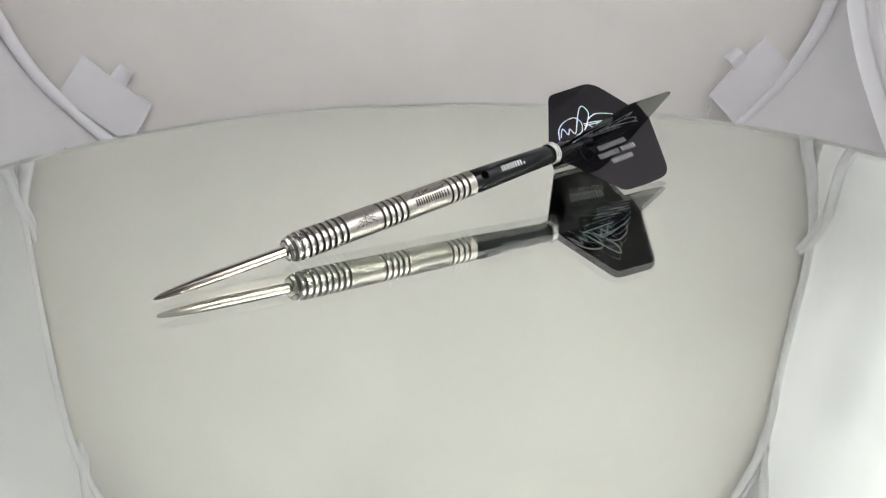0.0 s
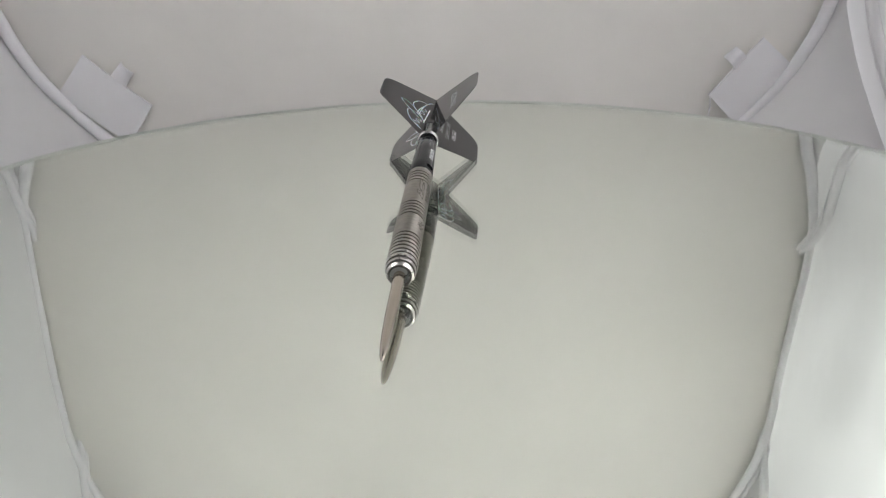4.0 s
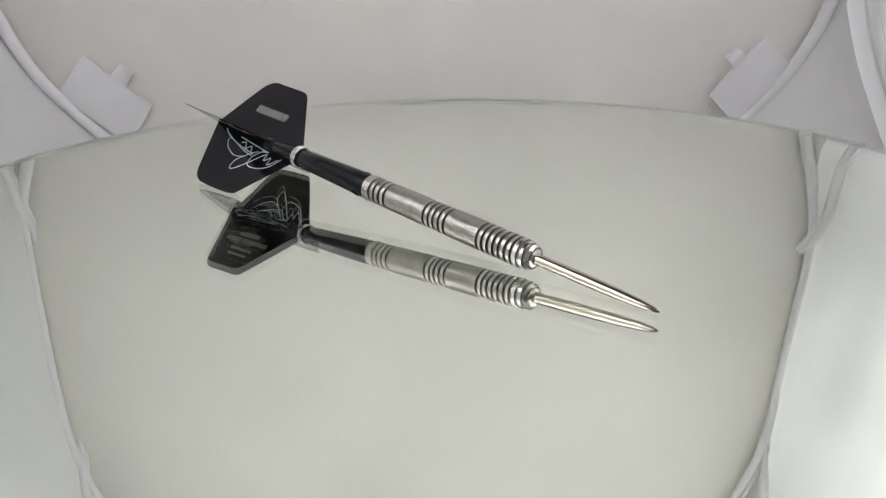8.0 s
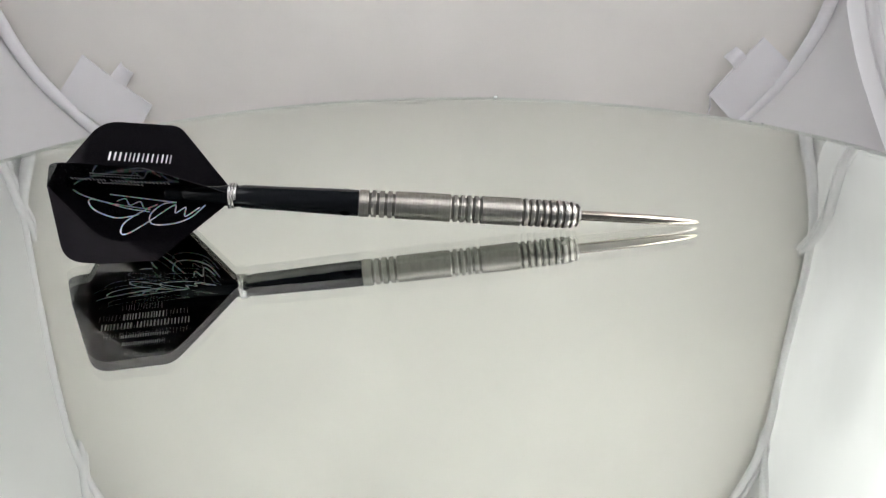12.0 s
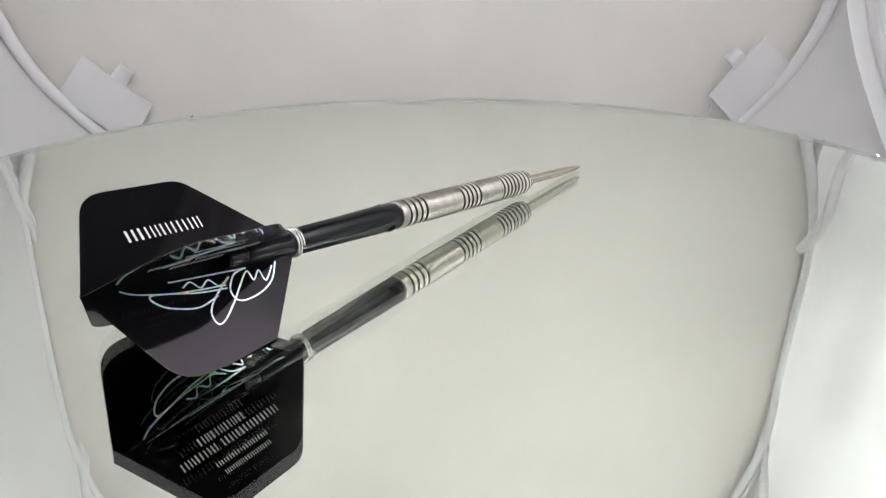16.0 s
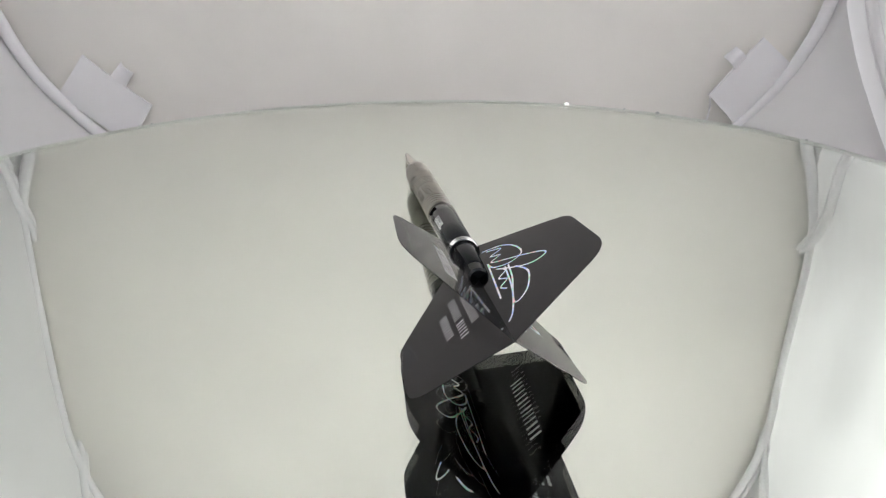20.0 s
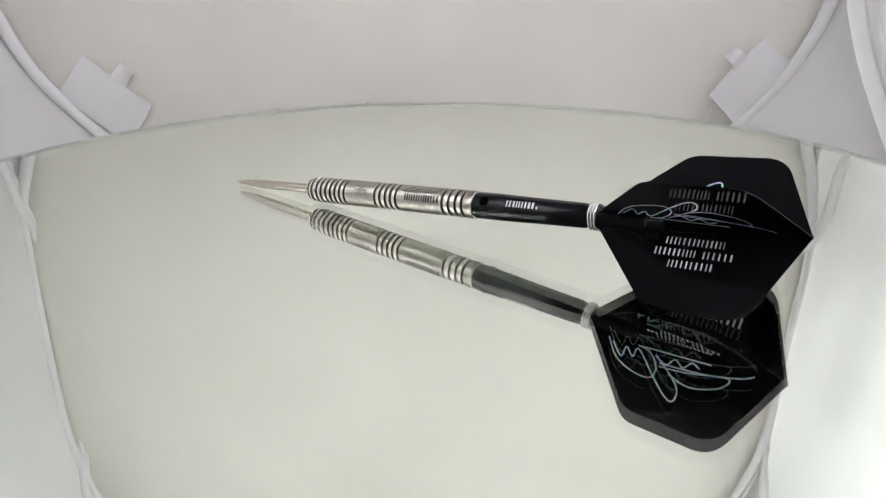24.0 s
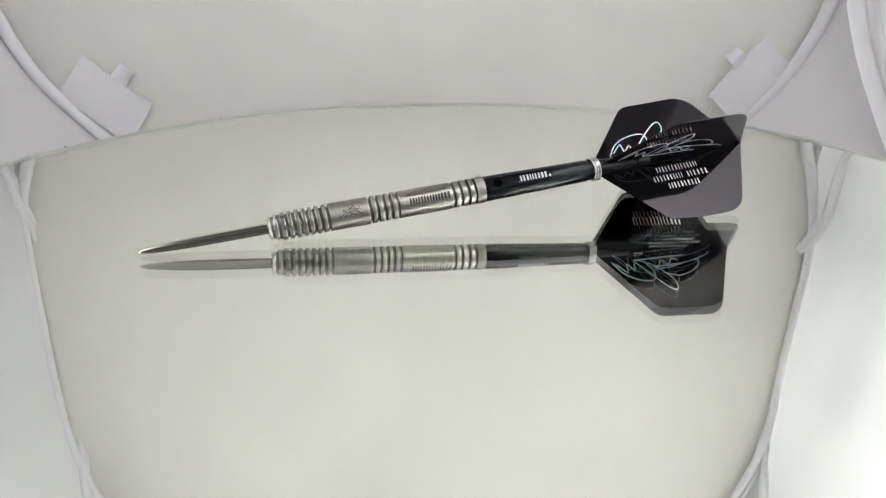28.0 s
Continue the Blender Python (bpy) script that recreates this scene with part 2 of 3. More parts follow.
def corner_cloth(name, sx, sy, sz, material):
    """The loose cloth that fills a corner of the tent between three round-cornered faces."""
    upright, flank, level = BENDS.get((sx, sy, sz), (CORNER,) * 3)
    steps = 26
    q = Vector((CX + sx * HALF, CY + sy * HALF, CZ + sz * HALF))
    verts, faces, index = [], [], {}
    for i in range(steps + 1):
        for j in range(steps + 1 - i):
            a, b = i / steps, j / steps
            c = 1 - a - b
            k = a * a + b * b + c * c
            near = [1 / (v + 1e-4) ** 2 for v in (b, c, a)]
            r = (upright * near[0] + flank * near[1] + level * near[2]) / sum(near)
            p = Vector((math.sqrt((a * a + b * b) / k), math.sqrt((a * a + c * c) / k), math.sqrt((b * b + c * c) / k))) * r - Vector((r, r, r))
            inside = (27 * a * b * c) ** 2
            p -= Vector((1, 1, 1)) * (0.012 * inside)
            n1 = noise.noise((p.x * 14 + sx * 3, p.y * 14 + sy * 5, p.z * 14 + sz * 7))
            p += Vector((1, 1, 1)) * (0.003 * n1 * min(1, inside * 2))
            index[i, j] = len(verts)
            p += Vector((0.0060, 0.0060, 0.0060))
            verts.append(leaned((q.x + sx * p.x, q.y + sy * p.y, q.z + sz * p.z)))
    for i in range(steps):
        for j in range(steps - i):
            faces.append((index[i, j], index[i + 1, j], index[i, j + 1]))
            if i + j < steps - 1:
                faces.append((index[i + 1, j], index[i + 1, j + 1], index[i, j + 1]))
    return mesh_of(name, verts, faces, material)


def edge_line(place, flat, bow, lift_flat, lift_bow, drawn=0.0):
    """A line beside a panel's edge: along the straight runs it keeps inside, round the corners it rides on the corner cloth;
    drawn: how far it is pulled in from the edge low down."""
    line = []
    for (u, v), (u1, v1) in zip(outline(place), outline(place, 0.001)):
        du, dv = (u1 - u) / 0.001, (v1 - v) / 0.001
        f = min(1.0, 1.6 * abs(2 * du * dv))
        f = f * f * (3 - 2 * f)
        d = flat + (bow - flat) * f
        d -= drawn * (1 - 0.55 * f) * float(np.interp(place(u, v, 0)[2] - CZ, (-0.085, -0.050), (1, 0)))
        d += 0.0006 * noise.noise((u * 38 + 3 * flat * 1000, v * 38, 1.7)) + 0.0003 * noise.noise((u * 90, v * 90, 5.1))
        line.append(leaned(place(u + du * d, v + dv * d, -(lift_flat + (lift_bow - lift_flat) * f))))
    return line


def build_tent():
    tent = thing("light_tent", "white cloth pop-up light tent with taped seams round a turntable", "light tent", pose(CX, CY, CZ - HALF))
    tent_inv = tent.matrix_world.inverted()

    def local(me):
        me.transform(tent_inv)
        return me

    # unseen roof opening, added to keep the flights' reflections dark
    roof_hole = [(u * 0.84, v * 0.84) for u, v in outline(SIDES["roof_panel"])]
    hole = [(u * 0.88, v * 0.88) for u, v in outline(SIDES["front_panel"])]
    for k, (name, place) in enumerate(SIDES.items()):
        back, flank = name == "back_panel", name in ("left_panel", "right_panel")
        me = cloth_panel(name, place, BACK_CLOTH if back else WHITE_CLOTH, 3.1 + 5.3 * k, 0.004, 0.0062 if flank else 0.0016, 0.0022 if flank else 0.0, hole if name == "front_panel" else roof_hole if name == "roof_panel" else None)
        face = part(name, local(me), tent, "greyish white backdrop cloth" if back else "")
        # the taped wire edge, proud of the cloth on the inner side
        ends = name in ("back_panel", "front_panel")
        drawn = 0.026 if name == "right_panel" else 0.0
        lie = edge_line(place, -0.0008 if ends else 0.0060, 0.0012 if ends else -0.0030, 0.0032 if ends else 0.0030, 0.0054 if ends else 0.0020, drawn)
        # the tape lies flat and wide round the low bends and is drawn tight further up
        wide = [float(np.interp(p[2] - CZ, (-0.105, -0.070), (0.0029, 0.0021))) for p in lie] if ends else 0.0021
        part("edge_piping", local(tube("edge_piping", lie, wide, TAPE, 12, True)), face, "white taped wire edge")
        part("seam_fold", local(tube("seam_fold", edge_line(place, 0.006, 0.0060 if ends else 0.0010, 0.0070, 0.0046 if ends else 0.0020, drawn), 0.0013, TAPE, 8, True)), face)
    for sx in (-1, 1):
        for sy in (-1, 1):
            for sz in (-1, 1):
                part("corner_cloth", local(corner_cloth("corner_cloth", sx, sy, sz, CORNER_CLOTH)), tent)
    return tent, local


def strap_mesh(name, corners, y, thick, material, lift=0.0015, seed=1.0, n=10, arch=0.0012):
    """A soft rectangular cloth tab from four corners (x, z), slightly wavy, with thickness."""
    a, b, c, d = [Vector((p[0], 0, p[1])) for p in corners]
    verts, faces = [], []
    for side in (0, 1):
        for i in range(n + 1):
            for j in range(n + 1):
                s, t = i / n, j / n
                p = (a * (1 - s) + b * s) * (1 - t) + (d * (1 - s) + c * s) * t
                h = lift * noise.noise((p.x * 60 + seed, p.z * 60, seed)) + arch * math.sin(math.pi * t) ** 0.7
                verts.append((p.x, y - h - thick * side, p.z))
    m = n + 1
    off = m * m
    for i in range(n):
        for j in range(n):
            q = [i * m + j, (i + 1) * m + j, (i + 1) * m + j + 1, i * m + j + 1]
            faces.append(tuple(q))
            faces.append(tuple(k + off for k in reversed(q)))
    rim = [(i, 0) for i in range(n)] + [(n, j) for j in range(n)] + [(i, n) for i in range(n, 0, -1)] + [(0, j) for j in range(n, 0, -1)]
    for k in range(len(rim)):
        p, q = rim[k], rim[(k + 1) % len(rim)]
        faces.append((p[0] * m + p[1], p[0] * m + p[1] + off, q[0] * m + q[1] + off, q[0] * m + q[1]))
    me = mesh_of(name, verts, faces, material)
    me.set_sharp_from_angle(angle=radians(50))
    return me


tent, tent_local = build_tent()
# the two fastening tabs low on the backdrop, each with its small loop
left_tab = part("fastening_tab", tent_local(strap_mesh("fastening_tab", [(-0.1735, -0.0024), (-0.1594, 0.0150), (-0.1314, -0.0088), (-0.1440, -0.0270)], 0.1965, 0.0010, TAPE, seed=2.0)), tent, "white hook-and-loop fastening tab")
part("tab_loop", tent_local(strap_mesh("tab_loop", [(-0.1475, 0.0058), (-0.1420, 0.0114), (-0.1372, 0.0067), (-0.1418, 0.0003)], 0.1955, 0.0012, TAPE, 0.0008, 5.0, 8, 0.0022)), left_tab)
right_tab = part("fastening_tab", tent_local(strap_mesh("fastening_tab", [(0.1298, -0.0081), (0.1520, 0.0179), (0.1665, 0.0052), (0.1440, -0.0225)], 0.1965, 0.0010, TAPE, seed=7.0)), tent, "white hook-and-loop fastening tab")
part("tab_loop", tent_local(strap_mesh("tab_loop", [(0.1344, 0.0095), (0.1396, 0.0140), (0.1445, 0.0090), (0.1400, 0.0035)], 0.1955, 0.0012, TAPE, 0.0008, 9.0, 8, 0.0042)), right_tab)
part("loose_thread", tent_local(tube("loose_thread", [(0.1302, 0.195, -0.0085), (0.1305, 0.1945, -0.013), (0.1297, 0.1945, -0.019), (0.1280, 0.195, -0.026)], 0.00042, TAPE, 5)), right_tab)


# ---------------------------------------------------------------- table under the tent
def table_top(x0, x1, y0, y1, top, thick, edge=0.003):
    """A plain board with eased edges."""
    verts, faces = [], []
    for z, inset in ((top - thick, edge), (top - thick + edge, 0.0), (top - edge, 0.0), (top, edge)):
        verts += [(x0 + inset, y0 + inset, z), (x1 - inset, y0 + inset, z), (x1 - inset, y1 - inset, z), (x0 + inset, y1 - inset, z)]
    for k in range(3):
        for i in range(4):
            j = (i + 1) % 4
            faces.append((4 * k + i, 4 * k + j, 4 * k + 4 + j, 4 * k + 4 + i))
    faces += [(3, 2, 1, 0), (12, 13, 14, 15)]
    return mesh_of("table_top", verts, faces, BOARD, False)


tagged(new("table_top", table_top(-0.60, 0.60, -0.40, 0.40, CZ - HALF - 0.0072, 0.025)), "plain pale grey laminate table top under the light tent", "table top", kind="structure")


# ---------------------------------------------------------------- turntable and mirror
def lathe_z(name, profile, material, seg=128):
    me = lathe(name, [(z, r) for r, z in profile], material, seg)
    me.transform(Matrix.Rotation(-math.pi / 2, 4, "Y"))
    return me


TURN = (0.0, 0.009)
GLASS_T = 0.0032
RIM = 0.1445
turntable = thing("turntable", "plain white plastic turntable under the round mirror", "turntable", pose(TURN[0], TURN[1], CZ - HALF))
floor_z = CZ - HALF
part("base", lathe_z("base", [(0.0005, 0.0002), (0.090, 0.0002), (0.092, 0.003), (0.090, 0.034), (0.086, 0.038), (0.0005, 0.038)], TURNTABLE_WHITE), turntable)
platter = part("platter", lathe_z("platter", [(0.0005, 0.0382), (0.108, 0.0382), (0.110, 0.040), (0.110, -floor_z - GLASS_T - 0.0006), (0.108, -floor_z - GLASS_T - 0.0001), (0.0005, -floor_z - GLASS_T - 0.0001)], TURNTABLE_WHITE), turntable)

mirror = thing("round_mirror", "round thick glass mirror with a slightly chipped rim", "mirror")
bev = 0.0004
plate_mesh = lathe_z("glass_plate", [(0.0002, -GLASS_T - 0.00005), (RIM - bev, -GLASS_T - 0.00005), (RIM, -GLASS_T + bev), (RIM, -bev), (RIM - bev, 0.0), (0.0002, 0.0)], GLASS, 256)
plate_mesh.materials.append(RIM_GLASS)
for poly in plate_mesh.polygons:
    if math.hypot(poly.center.x, poly.center.y) > RIM - 0.9 * bev:
        poly.material_index = 1
part("glass_plate", plate_mesh, mirror, "clear greenish glass plate")
me = lathe_z("silver_backing", [(0.0002, -GLASS_T - 0.00002), (RIM - 0.0006, -GLASS_T - 0.00002), (RIM - 0.0006, -GLASS_T), (0.0002, -GLASS_T)], SILVER, 256)
part("silver_backing", me, mirror, "mirror silvering under the glass")


def chip(angle, size, seed):
    """A flake broken off the rim: one slanting, slightly hollow facet that looks inwards, with a jagged outline and a back."""
    rnd = random.Random(seed)
    a = radians(angle)
    out, along, up = Vector((math.cos(a), math.sin(a), 0)), Vector((-math.sin(a), math.cos(a), 0)), Vector((0, 0, 1))
    n = (out * -0.785 + along * -0.50 + up * 0.36).normalized()
    e1 = n.cross(up).normalized()
    e2 = e1.cross(n)
    mid = out * (RIM - 0.0006) + up * 0.0001
    verts = [mid + n * -size * 0.04]
    count = 11
    for ring in (0.55, 1.0):
        for k in range(count):
            q, w = 2 * math.pi * k / count, rnd.uniform(0.82, 1.15) if ring == 1.0 else 1.0
            verts.append(mid + e1 * (size * ring * w * math.cos(q)) + e2 * (size * 0.62 * ring * w * math.sin(q)) + n * (size * 0.04 * (ring - 0.6)))
    verts.append(mid - n * size * 0.6)
    last = len(verts) - 1
    faces = []
    for k in range(count):
        k2 = (k + 1) % count
        faces += [(0, 1 + k2, 1 + k), (1 + k, 1 + k2, 1 + count + k2, 1 + count + k), (last, 1 + count + k, 1 + count + k2)]
    return mesh_of("rim_chip", verts, faces, CHIPPED, False)


# ---------------------------------------------------------------- dart
# The dart's own space: x runs from the tip to the tail, z is up as it lies, y is beyond it.
B0, S0, R0, F0 = 0.0278, 0.0778, 0.1047, 0.1458
RING = 0.1057
dart = thing("dart", "grey tungsten steel-tip dart with black flights lying on the mirror", "dart")

point_profile = [(0.0000, 0.00012), (0.0004, 0.00034), (0.0012, 0.00052), (0.0035, 0.00078), (0.0075, 0.00100), (0.0125, 0.00114), (0.0180, 0.00117), (B0 + 0.001, 0.00117)]
part("point", lathe("point", point_profile, POINT_STEEL, 40), dart, "polished steel point")

GROOVES = (1.1, 2.5, 4.2, 5.7, 7.3, 8.8, 10.3, 11.8, 13.3, 22.9, 24.5, 26.1, 27.6, 29.2, 42.3, 44.0, 45.8, 47.5)


def barrel_radius(x):
    """Outer radius of the barrel x mm from its nose."""
    if x < 4.0:
        f = x / 4.0
        return 0.00205 + 0.00113 * math.sqrt(max(0.0, 1 - (1 - f) ** 2))
    return 0.00318 - 0.0000025 * x


profile = [(B0 - 0.0001, 0.0012), (B0, 0.00190)]
x = 0.12
edges = sorted([(g - 0.33, g + 0.33) for g in GROOVES])
for g0, g1 in edges:
    while x < g0 - 0.30:
        profile.append((B0 + x / 1000, barrel_radius(x)))
        x += 0.8 if x > 4 else 0.3
    depth = 0.00056 if g0 > 3 else 0.00038
    # rounded shoulders on both sides of the groove
    for run, cut in ((-0.16, 0.0), (-0.08, 0.00001), (-0.03, 0.00004), (0.0, 0.00010), (0.03, depth * 0.80), (0.07, depth)):
        profile.append((B0 + (g0 + run) / 1000, barrel_radius(g0) - cut))
    for run, cut in ((-0.07, depth), (-0.03, depth * 0.80), (0.0, 0.00010), (0.03, 0.00004), (0.08, 0.00001), (0.16, 0.0)):
        profile.append((B0 + (g1 + run) / 1000, barrel_radius(g1) - cut))
    x = g1 + 0.45
profile += [(B0 + 0.0486, barrel_radius(48.6)), (B0 + 0.0488, 0.00312), (B0 + 0.0499, 0.00308), (S0, 0.0029)]
barrel_mesh = lathe("barrel", profile, STEEL, 72)
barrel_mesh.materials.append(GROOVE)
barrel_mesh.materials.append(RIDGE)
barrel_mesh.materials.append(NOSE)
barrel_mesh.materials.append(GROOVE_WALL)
# faces down in the grooves take the metals with painted-in shade
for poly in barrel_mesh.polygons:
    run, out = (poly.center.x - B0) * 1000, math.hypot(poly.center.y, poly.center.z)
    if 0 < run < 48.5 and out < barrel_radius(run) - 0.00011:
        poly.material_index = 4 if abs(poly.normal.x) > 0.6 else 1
    elif run < 4.9:
        poly.material_index = 3
    elif run < 14.2 or 22.3 < run < 29.8 or 41.8 < run < 48.2:
        poly.material_index = 2
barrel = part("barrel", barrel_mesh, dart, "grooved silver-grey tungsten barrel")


def on_cylinder(name, boxes, radius, material, phi):
    """Flat marks laid on a cylinder about x: boxes of (x0, x1, a0, a1), x in metres, a in metres round the girth from phi."""
    verts, faces = [], []
    for x0, x1, a0, a1 in boxes:
        n = 4
        for i in range(n + 1):
            t = radians(phi) + (a0 + (a1 - a0) * i / n) / radius
            for xx in (x0, x1):
                verts.append((xx, radius * math.sin(t), radius * math.cos(t)))
        s = len(verts) - 2 * (n + 1)
        for i in range(n):
            faces.append((s + 2 * i, s + 2 * i + 1, s + 2 * i + 3, s + 2 * i + 2))
    return mesh_of(name, verts, faces, material)


def word_boxes(x0, length, letters, height, base, seed, gap=0.66):
    """A row of plain upright bars, two thin ones to a letter's width, as (x0, x1, a0, a1)."""
    rnd = random.Random(seed)
    widths = [rnd.uniform(0.75, 1.15) for _ in range(letters)]
    unit = length / sum(widths)
    out, x = [], x0
    for w in widths:
        bar = unit * w * (1 - gap) / 2
        for k in (0, 1):
            a = x + unit * w * (gap * 0.25 + 0.5 * k)
            out.append((a, a + bar * rnd.uniform(0.8, 1.15), base, base + height))
        x += unit * w
    return out


def scribble(points, steps=7):
    """A smooth line through points."""
    p = [Vector((*q, 0)) for q in points]
    out = []
    for i in range(len(p) - 1):
        a, b, c, d = p[max(i - 1, 0)], p[i], p[i + 1], p[min(i + 2, len(p) - 1)]
        for k in range(steps):
            t = k / steps
            out.append(0.5 * (2 * b + (c - a) * t + (2 * a - 5 * b + 4 * c - d) * t * t + (3 * b - a - 3 * c + d) * t ** 3))
    return [(q.x, q.y) for q in out] + [tuple(points[-1])]


def ribbon(line, width):
    """Both edges of a thin pen stroke along a line in a plane."""
    left, right = [], []
    for i, (x, y) in enumerate(line):
        x0, y0 = line[max(i - 1, 0)]
        x1, y1 = line[min(i + 1, len(line) - 1)]
        d = math.hypot(x1 - x0, y1 - y0) or 1
        nx, ny = -(y1 - y0) / d * width / 2, (x1 - x0) / d * width / 2
        left.append((x + nx, y + ny))
        right.append((x - nx, y - ny))
    return left, right


def stroke_on_cylinder(name, strokes, width, radius, material, phi):
    verts, faces = [], []
    for pts in strokes:
        left, right = ribbon(scribble(pts), width)
        s = len(verts)
        for l, r in zip(left, right):
            for xx, aa in (l, r):
                t = radians(phi) + aa / radius
                verts.append((xx, radius * math.sin(t), radius * math.cos(t)))
        for i in range(len(left) - 1):
            faces.append((s + 2 * i, s + 2 * i + 1, s + 2 * i + 3, s + 2 * i + 2))
    return mesh_of(name, verts, faces, material)


RB = 0.00321
part("engraved_lettering", on_cylinder("engraved_lettering", word_boxes(B0 + 0.0317, 0.0098, 7, 0.0016, -0.0008, 4, 0.46), RB, ENGRAVED, -66), barrel, "dark engraved maker's mark")
part("engraved_flourish", stroke_on_cylinder("engraved_flourish", [
    [(B0 + 0.0312, 0.0), (B0 + 0.0325, 0.0009), (B0 + 0.0340, 0.0012), (B0 + 0.0332, 0.0004), (B0 + 0.0350, 0.0006), (B0 + 0.0362, 0.0013), (B0 + 0.0358, 0.0005), (B0 + 0.0385, 0.0009), (B0 + 0.0405, 0.0005), (B0 + 0.0375, 0.0002)],
    [(B0 + 0.0318, 0.0004), (B0 + 0.0338, 0.0016), (B0 + 0.0352, 0.0018), (B0 + 0.0346, 0.0008), (B0 + 0.0370, 0.0014), (B0 + 0.0412, 0.0016)],
    [(B0 + 0.0308, 0.0003), (B0 + 0.0345, 0.0001), (B0 + 0.0392, 0.0006), (B0 + 0.0418, 0.0012)]],
    0.00012, RB, ENGRAVED, -44), barrel, "dark engraved flourish")
part("engraved_emblem", stroke_on_cylinder("engraved_emblem", [
    [(B0 + 0.0158, -0.0009), (B0 + 0.0175, 0.0002), (B0 + 0.0190, 0.0012), (B0 + 0.0180, 0.0000), (B0 + 0.0196, -0.0010)],
    [(B0 + 0.0165, 0.0008), (B0 + 0.0178, -0.0002), (B0 + 0.0200, 0.0004), (B0 + 0.0206, 0.0010)],
    [(B0 + 0.0170, -0.0011), (B0 + 0.0185, 0.0004), (B0 + 0.0203, -0.0006)],
    [(B0 + 0.0178, 0.0014), (B0 + 0.0184, 0.0002), (B0 + 0.0180, -0.0013)],
    [(B0 + 0.0162, 0.0000), (B0 + 0.0182, 0.0007), (B0 + 0.0208, 0.0001)],
    [(B0 + 0.0190, 0.0013), (B0 + 0.0196, 0.0003), (B0 + 0.0210, -0.0011)]], 0.00014, RB, ENGRAVED, -62), barrel, "dark engraved line emblem")

shaft_profile = [(S0 + 0.00005, 0.0020), (S0 + 0.0001, 0.00286), (S0 + 0.0004, 0.00296), (S0 + 0.006, 0.00294), (S0 + 0.016, 0.00272), (RING - 0.0022, 0.00258), (RING - 0.0018, 0.00240), (RING + 0.0014, 0.00236),
                 (RING + 0.0022, 0.00222), (RING + 0.0102, 0.00196), (RING + 0.0106, 0.00170), (RING + 0.0110, 0.00170), (RING + 0.0113, 0.00188), (RING + 0.0142, 0.00180), (RING + 0.0146, 0.0015), (RING + 0.0147, 0.0002)]
shaft = part("shaft", lathe("shaft", shaft_profile, SHAFT_BLACK, 48), dart, "black shaft with a white maker's mark")
part("shaft_print", on_cylinder("shaft_print", word_boxes(S0 + 0.0048, 0.0105, 7, 0.0014, -0.0007, 9, 0.46) + [(S0 + 0.0156, S0 + 0.0161, -0.0007, -0.0001)], 0.00289, SHAFT_WHITE, -52), shaft, "white printed maker's mark")
# cross hole through the shaft near the barrel: a flat-topped plug, the bore's shade put into its black
for side in (-52, 128):
    bore = lathe("cross_hole", [(0.0, 0.0002), (0.0, 0.00080), (0.00012, 0.00102), (0.0003, 0.00106)], HOLE_BLACK, 20)
    bore.transform(Matrix.Translation((S0 + 0.0030, 0, 0)) @ Matrix.Rotation(radians(-side), 4, "X") @ Matrix.Translation((0, 0, 0.00268)) @ Matrix.Rotation(-math.pi / 2, 4, "Y"))
    part("cross_hole", bore, shaft, "dark bored hole")

spring = part("spring_ring", tube("spring_ring", [(RING - 0.00085 + 0.00062 * k / 40, 0.00264 * math.cos(2 * math.pi * k / 40), 0.00264 * math.sin(2 * math.pi * k / 40)) for k in range(112)], 0.00030, CHROME, 8), dart, "coiled bright steel spring ring")


# flights: four vanes of thin glossy film
def vane_outline(n=10):
    """Half of a standard flight with rounded corners: (x, distance from the axis)."""
    corners = [(R0 + 0.0001, 0.0, 0.0), (R0 + 0.0155, 0.0178, 0.0048), (R0 + 0.0332, 0.0181, 0.0062), (F0, 0.0, 0.0)]
    pts = [corners[0][:2]]
    for (ax, aw, _), (bx, bw, r), (cx, cw, _) in zip(corners, corners[1:], corners[2:]):
        p, q, s = Vector((ax, aw)), Vector((bx, bw)), Vector((cx, cw))
        d0, d1 = (p - q).normalized(), (s - q).normalized()
        back = r / math.tan(d0.angle(d1) / 2)
        e0, e1 = q + d0 * back, q + d1 * back
        for k in range(n + 1):
            t = k / n
            v = e0 * (1 - t) ** 2 + q * 2 * t * (1 - t) + e1 * t * t
            pts.append((v.x, v.y))
    return pts + [corners[-1][:2]]


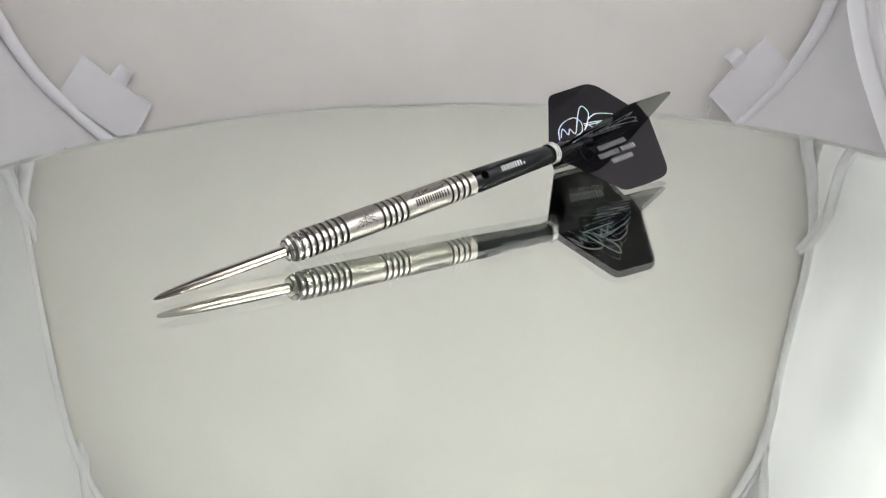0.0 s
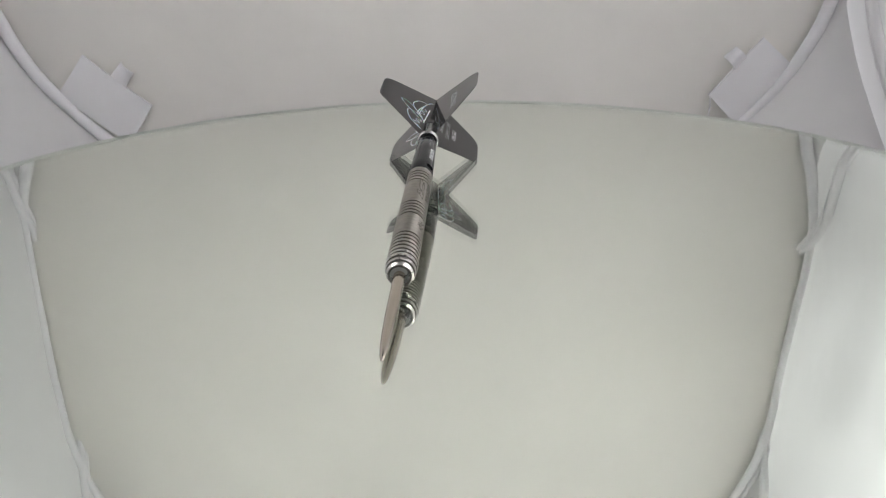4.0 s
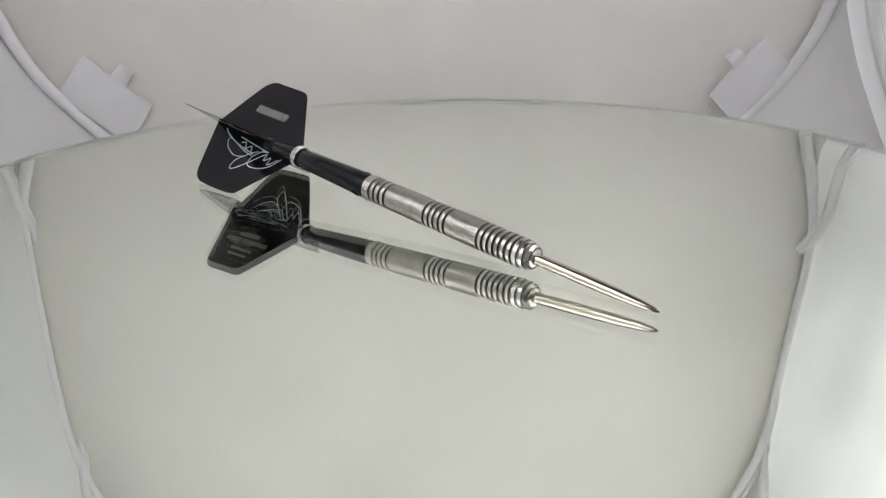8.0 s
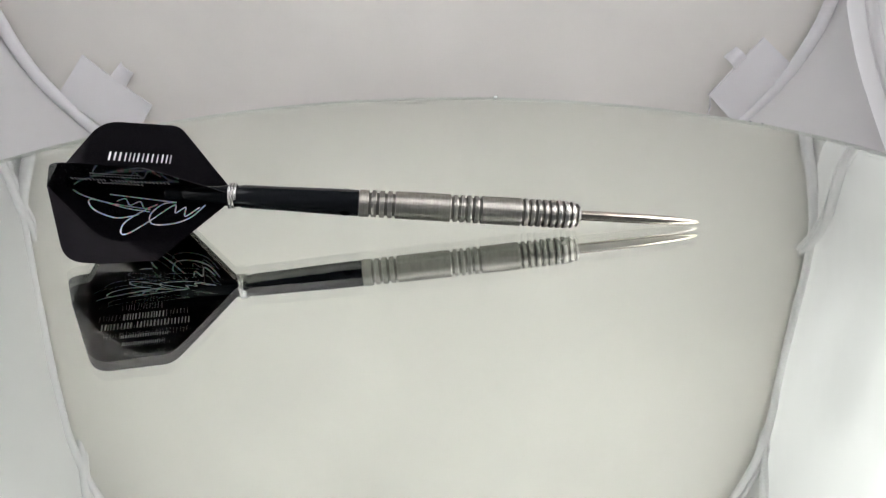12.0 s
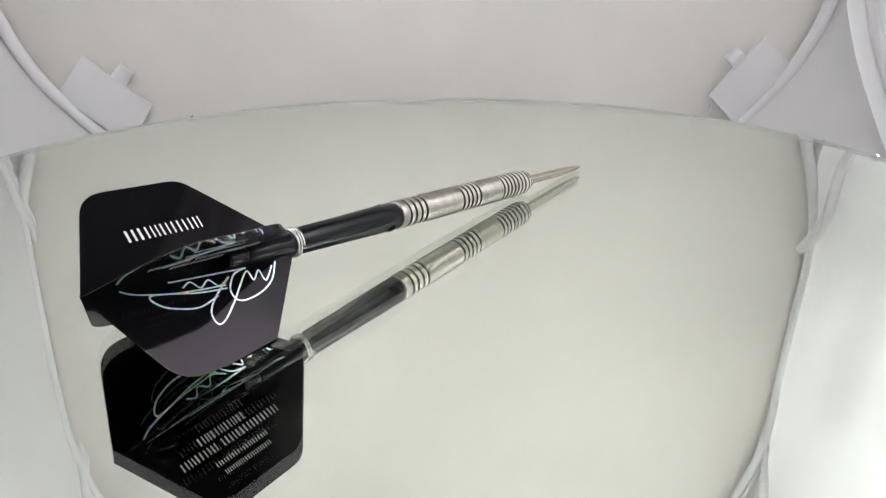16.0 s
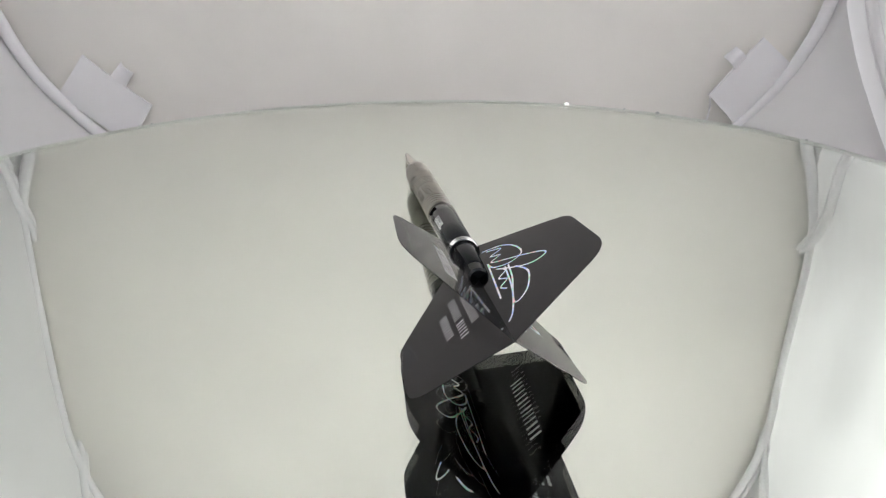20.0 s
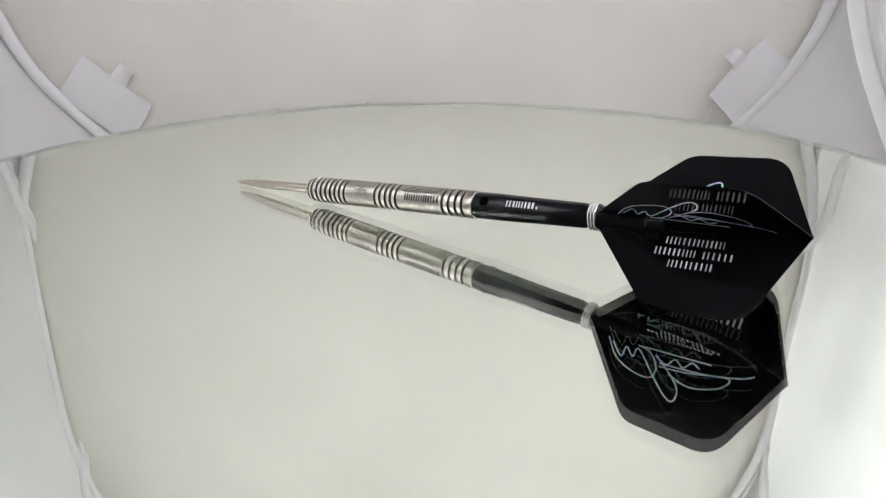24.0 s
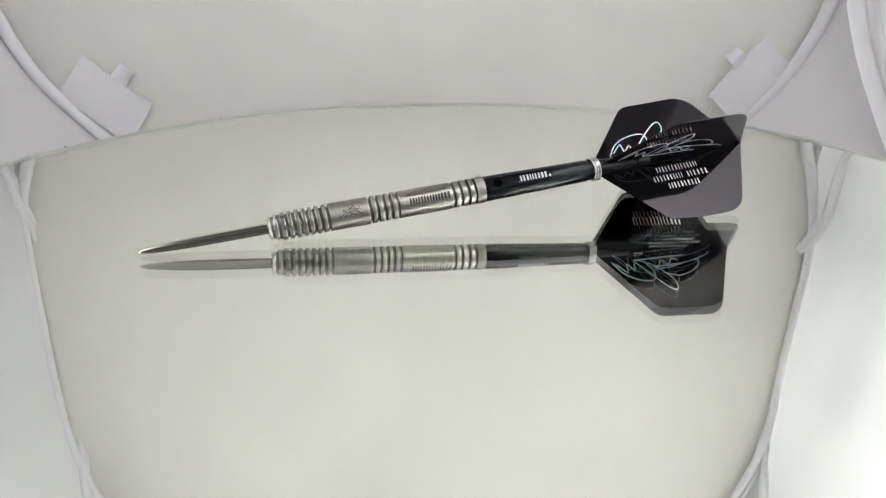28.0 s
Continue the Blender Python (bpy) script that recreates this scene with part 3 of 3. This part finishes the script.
def vane(phi, thick=0.00012):
    shape = vane_outline()
    u = Vector((0, math.sin(radians(phi)), math.cos(radians(phi))))
    nrm = Vector((0, math.cos(radians(phi)), -math.sin(radians(phi))))
    verts, faces = [], []
    cols, count = 12, 70
    xs = [R0 + 0.0004 + (F0 - R0 - 0.0004) * (1 - math.cos(math.pi * i / count)) / 2 for i in range(count + 1)]

    def reach(x):
        best = 0.0
        for (x0, w0), (x1, w1) in zip(shape, shape[1:]):
            if min(x0, x1) <= x <= max(x0, x1) and abs(x1 - x0) > 1e-9:
                best = max(best, w0 + (w1 - w0) * (x - x0) / (x1 - x0))
        return max(best, 0.0003)

    for side in (1, -1):
        for xx in xs:
            top = reach(xx)
            for j in range(cols + 1):
                w = top * j / cols
                bend = 0.00022 * math.sin((xx - R0) * 95 + phi) * (w / 0.018) ** 2
                p = Vector((xx, 0, 0)) + u * w + nrm * (bend + side * thick / 2)
                verts.append(p)
    m = cols + 1
    off = m * (count + 1)
    for i in range(count):
        for j in range(cols):
            q = (i * m + j, (i + 1) * m + j, (i + 1) * m + j + 1, i * m + j + 1)
            faces.append(q)
            faces.append(tuple(k + off for k in reversed(q)))
        e = (i * m + cols, (i + 1) * m + cols)
        faces.append((e[0], e[1], e[1] + off, e[0] + off))
    me = mesh_of("flight", verts, faces, FLIGHT_BLACK)
    me.set_sharp_from_angle(angle=radians(60))
    return me, u, nrm


SIGNATURE = [  # loose loops and zigzags of the pen as (x from the ring, distance from the axis), in millimetres
    [(6.6, 2.8), (9.2, 6.0), (12.8, 7.8), (17.0, 8.1), (17.8, 5.8), (15.6, 3.1), (12.8, 2.5)],
    [(7.7, 3.4), (10.4, 5.8), (10.7, 3.6), (12.6, 5.1), (13.2, 3.2), (17.9, 7.6), (21.5, 10.6), (23.1, 10.7), (23.0, 8.4), (20.7, 6.0), (16.7, 3.2)],
    [(16.7, 3.2), (19.2, 4.4), (20.6, 2.8), (22.5, 3.8), (23.8, 2.3), (25.5, 3.0)],
    [(20.3, 6.0), (24.6, 7.1), (29.1, 5.8), (31.1, 4.1), (31.2, 2.9), (28.7, 3.2), (23.2, 4.6), (18.1, 5.2)],
    [(13.1, 2.5), (19.7, 2.0), (27.3, 1.4)],
    [(18.0, 4.6), (26.8, 3.6), (33.0, 2.0), (35.3, 0.7)],
]


def flat_marks(name, polys, u, nrm, side, material):
    """Marks on a vane's face: polys of (x, w) quads, a hair proud of the film."""
    verts, faces = [], []
    for quad in polys:
        s = len(verts)
        for xx, w in quad:
            bend = 0.00022 * math.sin((xx - R0) * 95 + marks_phi) * (w / 0.018) ** 2
            verts.append(Vector((xx, 0, 0)) + u * w + nrm * (bend + side * 0.00009))
        faces.append((s, s + 1, s + 2, s + 3))
    return mesh_of(name, verts, faces, material, False)


def signature_quads():
    out = []
    for pts in SIGNATURE:
        left, right = ribbon(scribble([(R0 + a / 1000, w / 1000) for a, w in pts]), 0.00031)
        for i in range(len(left) - 1):
            out.append((left[i], right[i], right[i + 1], left[i + 1]))
    return out


def row_quads(x0, length, letters, w, height, seed):
    return [((a, b), (c, b), (c, d), (a, d)) for a, c, b, d in word_boxes(x0, length, letters, height, w, seed)]


NAME_THREE = [(0.0161, 0.0112, 7, 0.0028, 11), (0.0145, 0.0080, 5, 0.0052, 12), (0.0234, 0.0058, 3, 0.0052, 13), (0.0176, 0.0084, 5, 0.0076, 14)]
NAME_FOUR = [(0.0188, 0.0098, 7, 0.0042, 15), (0.0128, 0.0125, 8, 0.0064, 16), (0.0260, 0.0074, 5, 0.0064, 17), (0.0174, 0.0110, 10, 0.0096, 18), (0.0180, 0.0098, 11, 0.0114, 19)]

# each vane: its turn about the shaft, and the prints on its two faces (+1: the side to which its turn increases)
for marks_phi, prints in ((-49.0, {-1: "signature", 1: "mark"}), (55.9, {-1: "signature", 1: "four"}), (131.7, {-1: "signature", 1: "mark"}), (229.1, {-1: "signature", 1: "three"})):
    me, u, nrm = vane(marks_phi)
    fl = part("flight", me, dart, "glossy black film flight with silver foil print")
    for side, kind in prints.items():
        if kind == "signature":
            part("foil_scribble", flat_marks("foil_scribble", signature_quads(), u, nrm, side, FOIL), fl, "holographic silver scribbled stroke")
        elif kind == "mark":
            for quad in row_quads(R0 + 0.0156, 0.0144, 7, 0.0074, 0.0023, 21):
                part("foil_bar", flat_marks("foil_bar", [quad], u, nrm, side, PLAIN_FOIL), fl, "silver foil bar")
        else:
            for x0, length, letters, w, seed in NAME_THREE if kind == "three" else NAME_FOUR:
                small = w > 0.009
                for quad in row_quads(R0 + x0, length, letters, w, 0.0008 if small else 0.0015, seed):
                    part("foil_bar", flat_marks("foil_bar", [quad], u, nrm, side, PLAIN_FOIL), fl, "silver foil bar")

for angle, size, seed in ((319.0, 0.0004, 1), (295.7, 0.0009, 2), (287.6, 0.0005, 3), (254.4, 0.0005, 4), (252.5, 0.0004, 5), (193.3, 0.0004, 6), (185.5, 0.0011, 7),
                          (176.2, 0.0004, 8), (170.9, 0.0008, 9), (147.8, 0.0005, 10)):
    part("rim_chip", chip(angle, size, seed), mirror, "small bright flaked spot")


# ---------------------------------------------------------------- movement
RATE = 11.98675
LIE = Matrix.Translation((-0.05089, -0.03725, 0.0007)) @ pose(0, 0, 0, 0, 0, 38.397) @ pose(0, 0, 0, 0, -5.001, 0)
DRIFT = ((0, 0.99, -0.67, 0.02), (2, 0.77, -0.11, -0.11), (4, 0.33, 0.54, 0.29), (6, -0.71, 0.22, 0.65), (8, -0.85, -0.39, 0.77), (10, -0.62, -0.65, 0.24), (12, -0.04, -0.60, -0.36), (14, 0.80, 0.12, -0.45), (16, 1.20, 0.15, -0.27), (18, 0.45, 1.05, -0.60), (20, -0.40, 1.26, -0.22), (22, -1.10, 0.48, -0.22), (24, -1.28, -0.05, -0.50), (26, -0.33, -0.63, 0.08), (28, 0.35, -0.84, 0.53))


def motions():
    ts = [d[0] for d in DRIFT]
    rows, disc, plate = [], [], []
    for k in range(29):
        t = float(k)
        dx, dy, da = [float(np.interp(t, ts, [d[i] for d in DRIFT])) for i in (1, 2, 3)]
        turn = RATE * t
        rows.append((t, Matrix.Translation((dx / 1000, dy / 1000, 0)) @ pose(0, 0, 0, 0, 0, turn + da) @ LIE))
        disc.append((t, pose(TURN[0], TURN[1], 0) @ pose(0, 0, 0, 0, 0, turn) @ pose(0.0027, -0.0053, 0)))
        plate.append((t, pose(0, 0, 0, 0, 0, turn)))
    walk(dart, rows)
    walk(mirror, disc)
    walk(platter, plate)


motions()
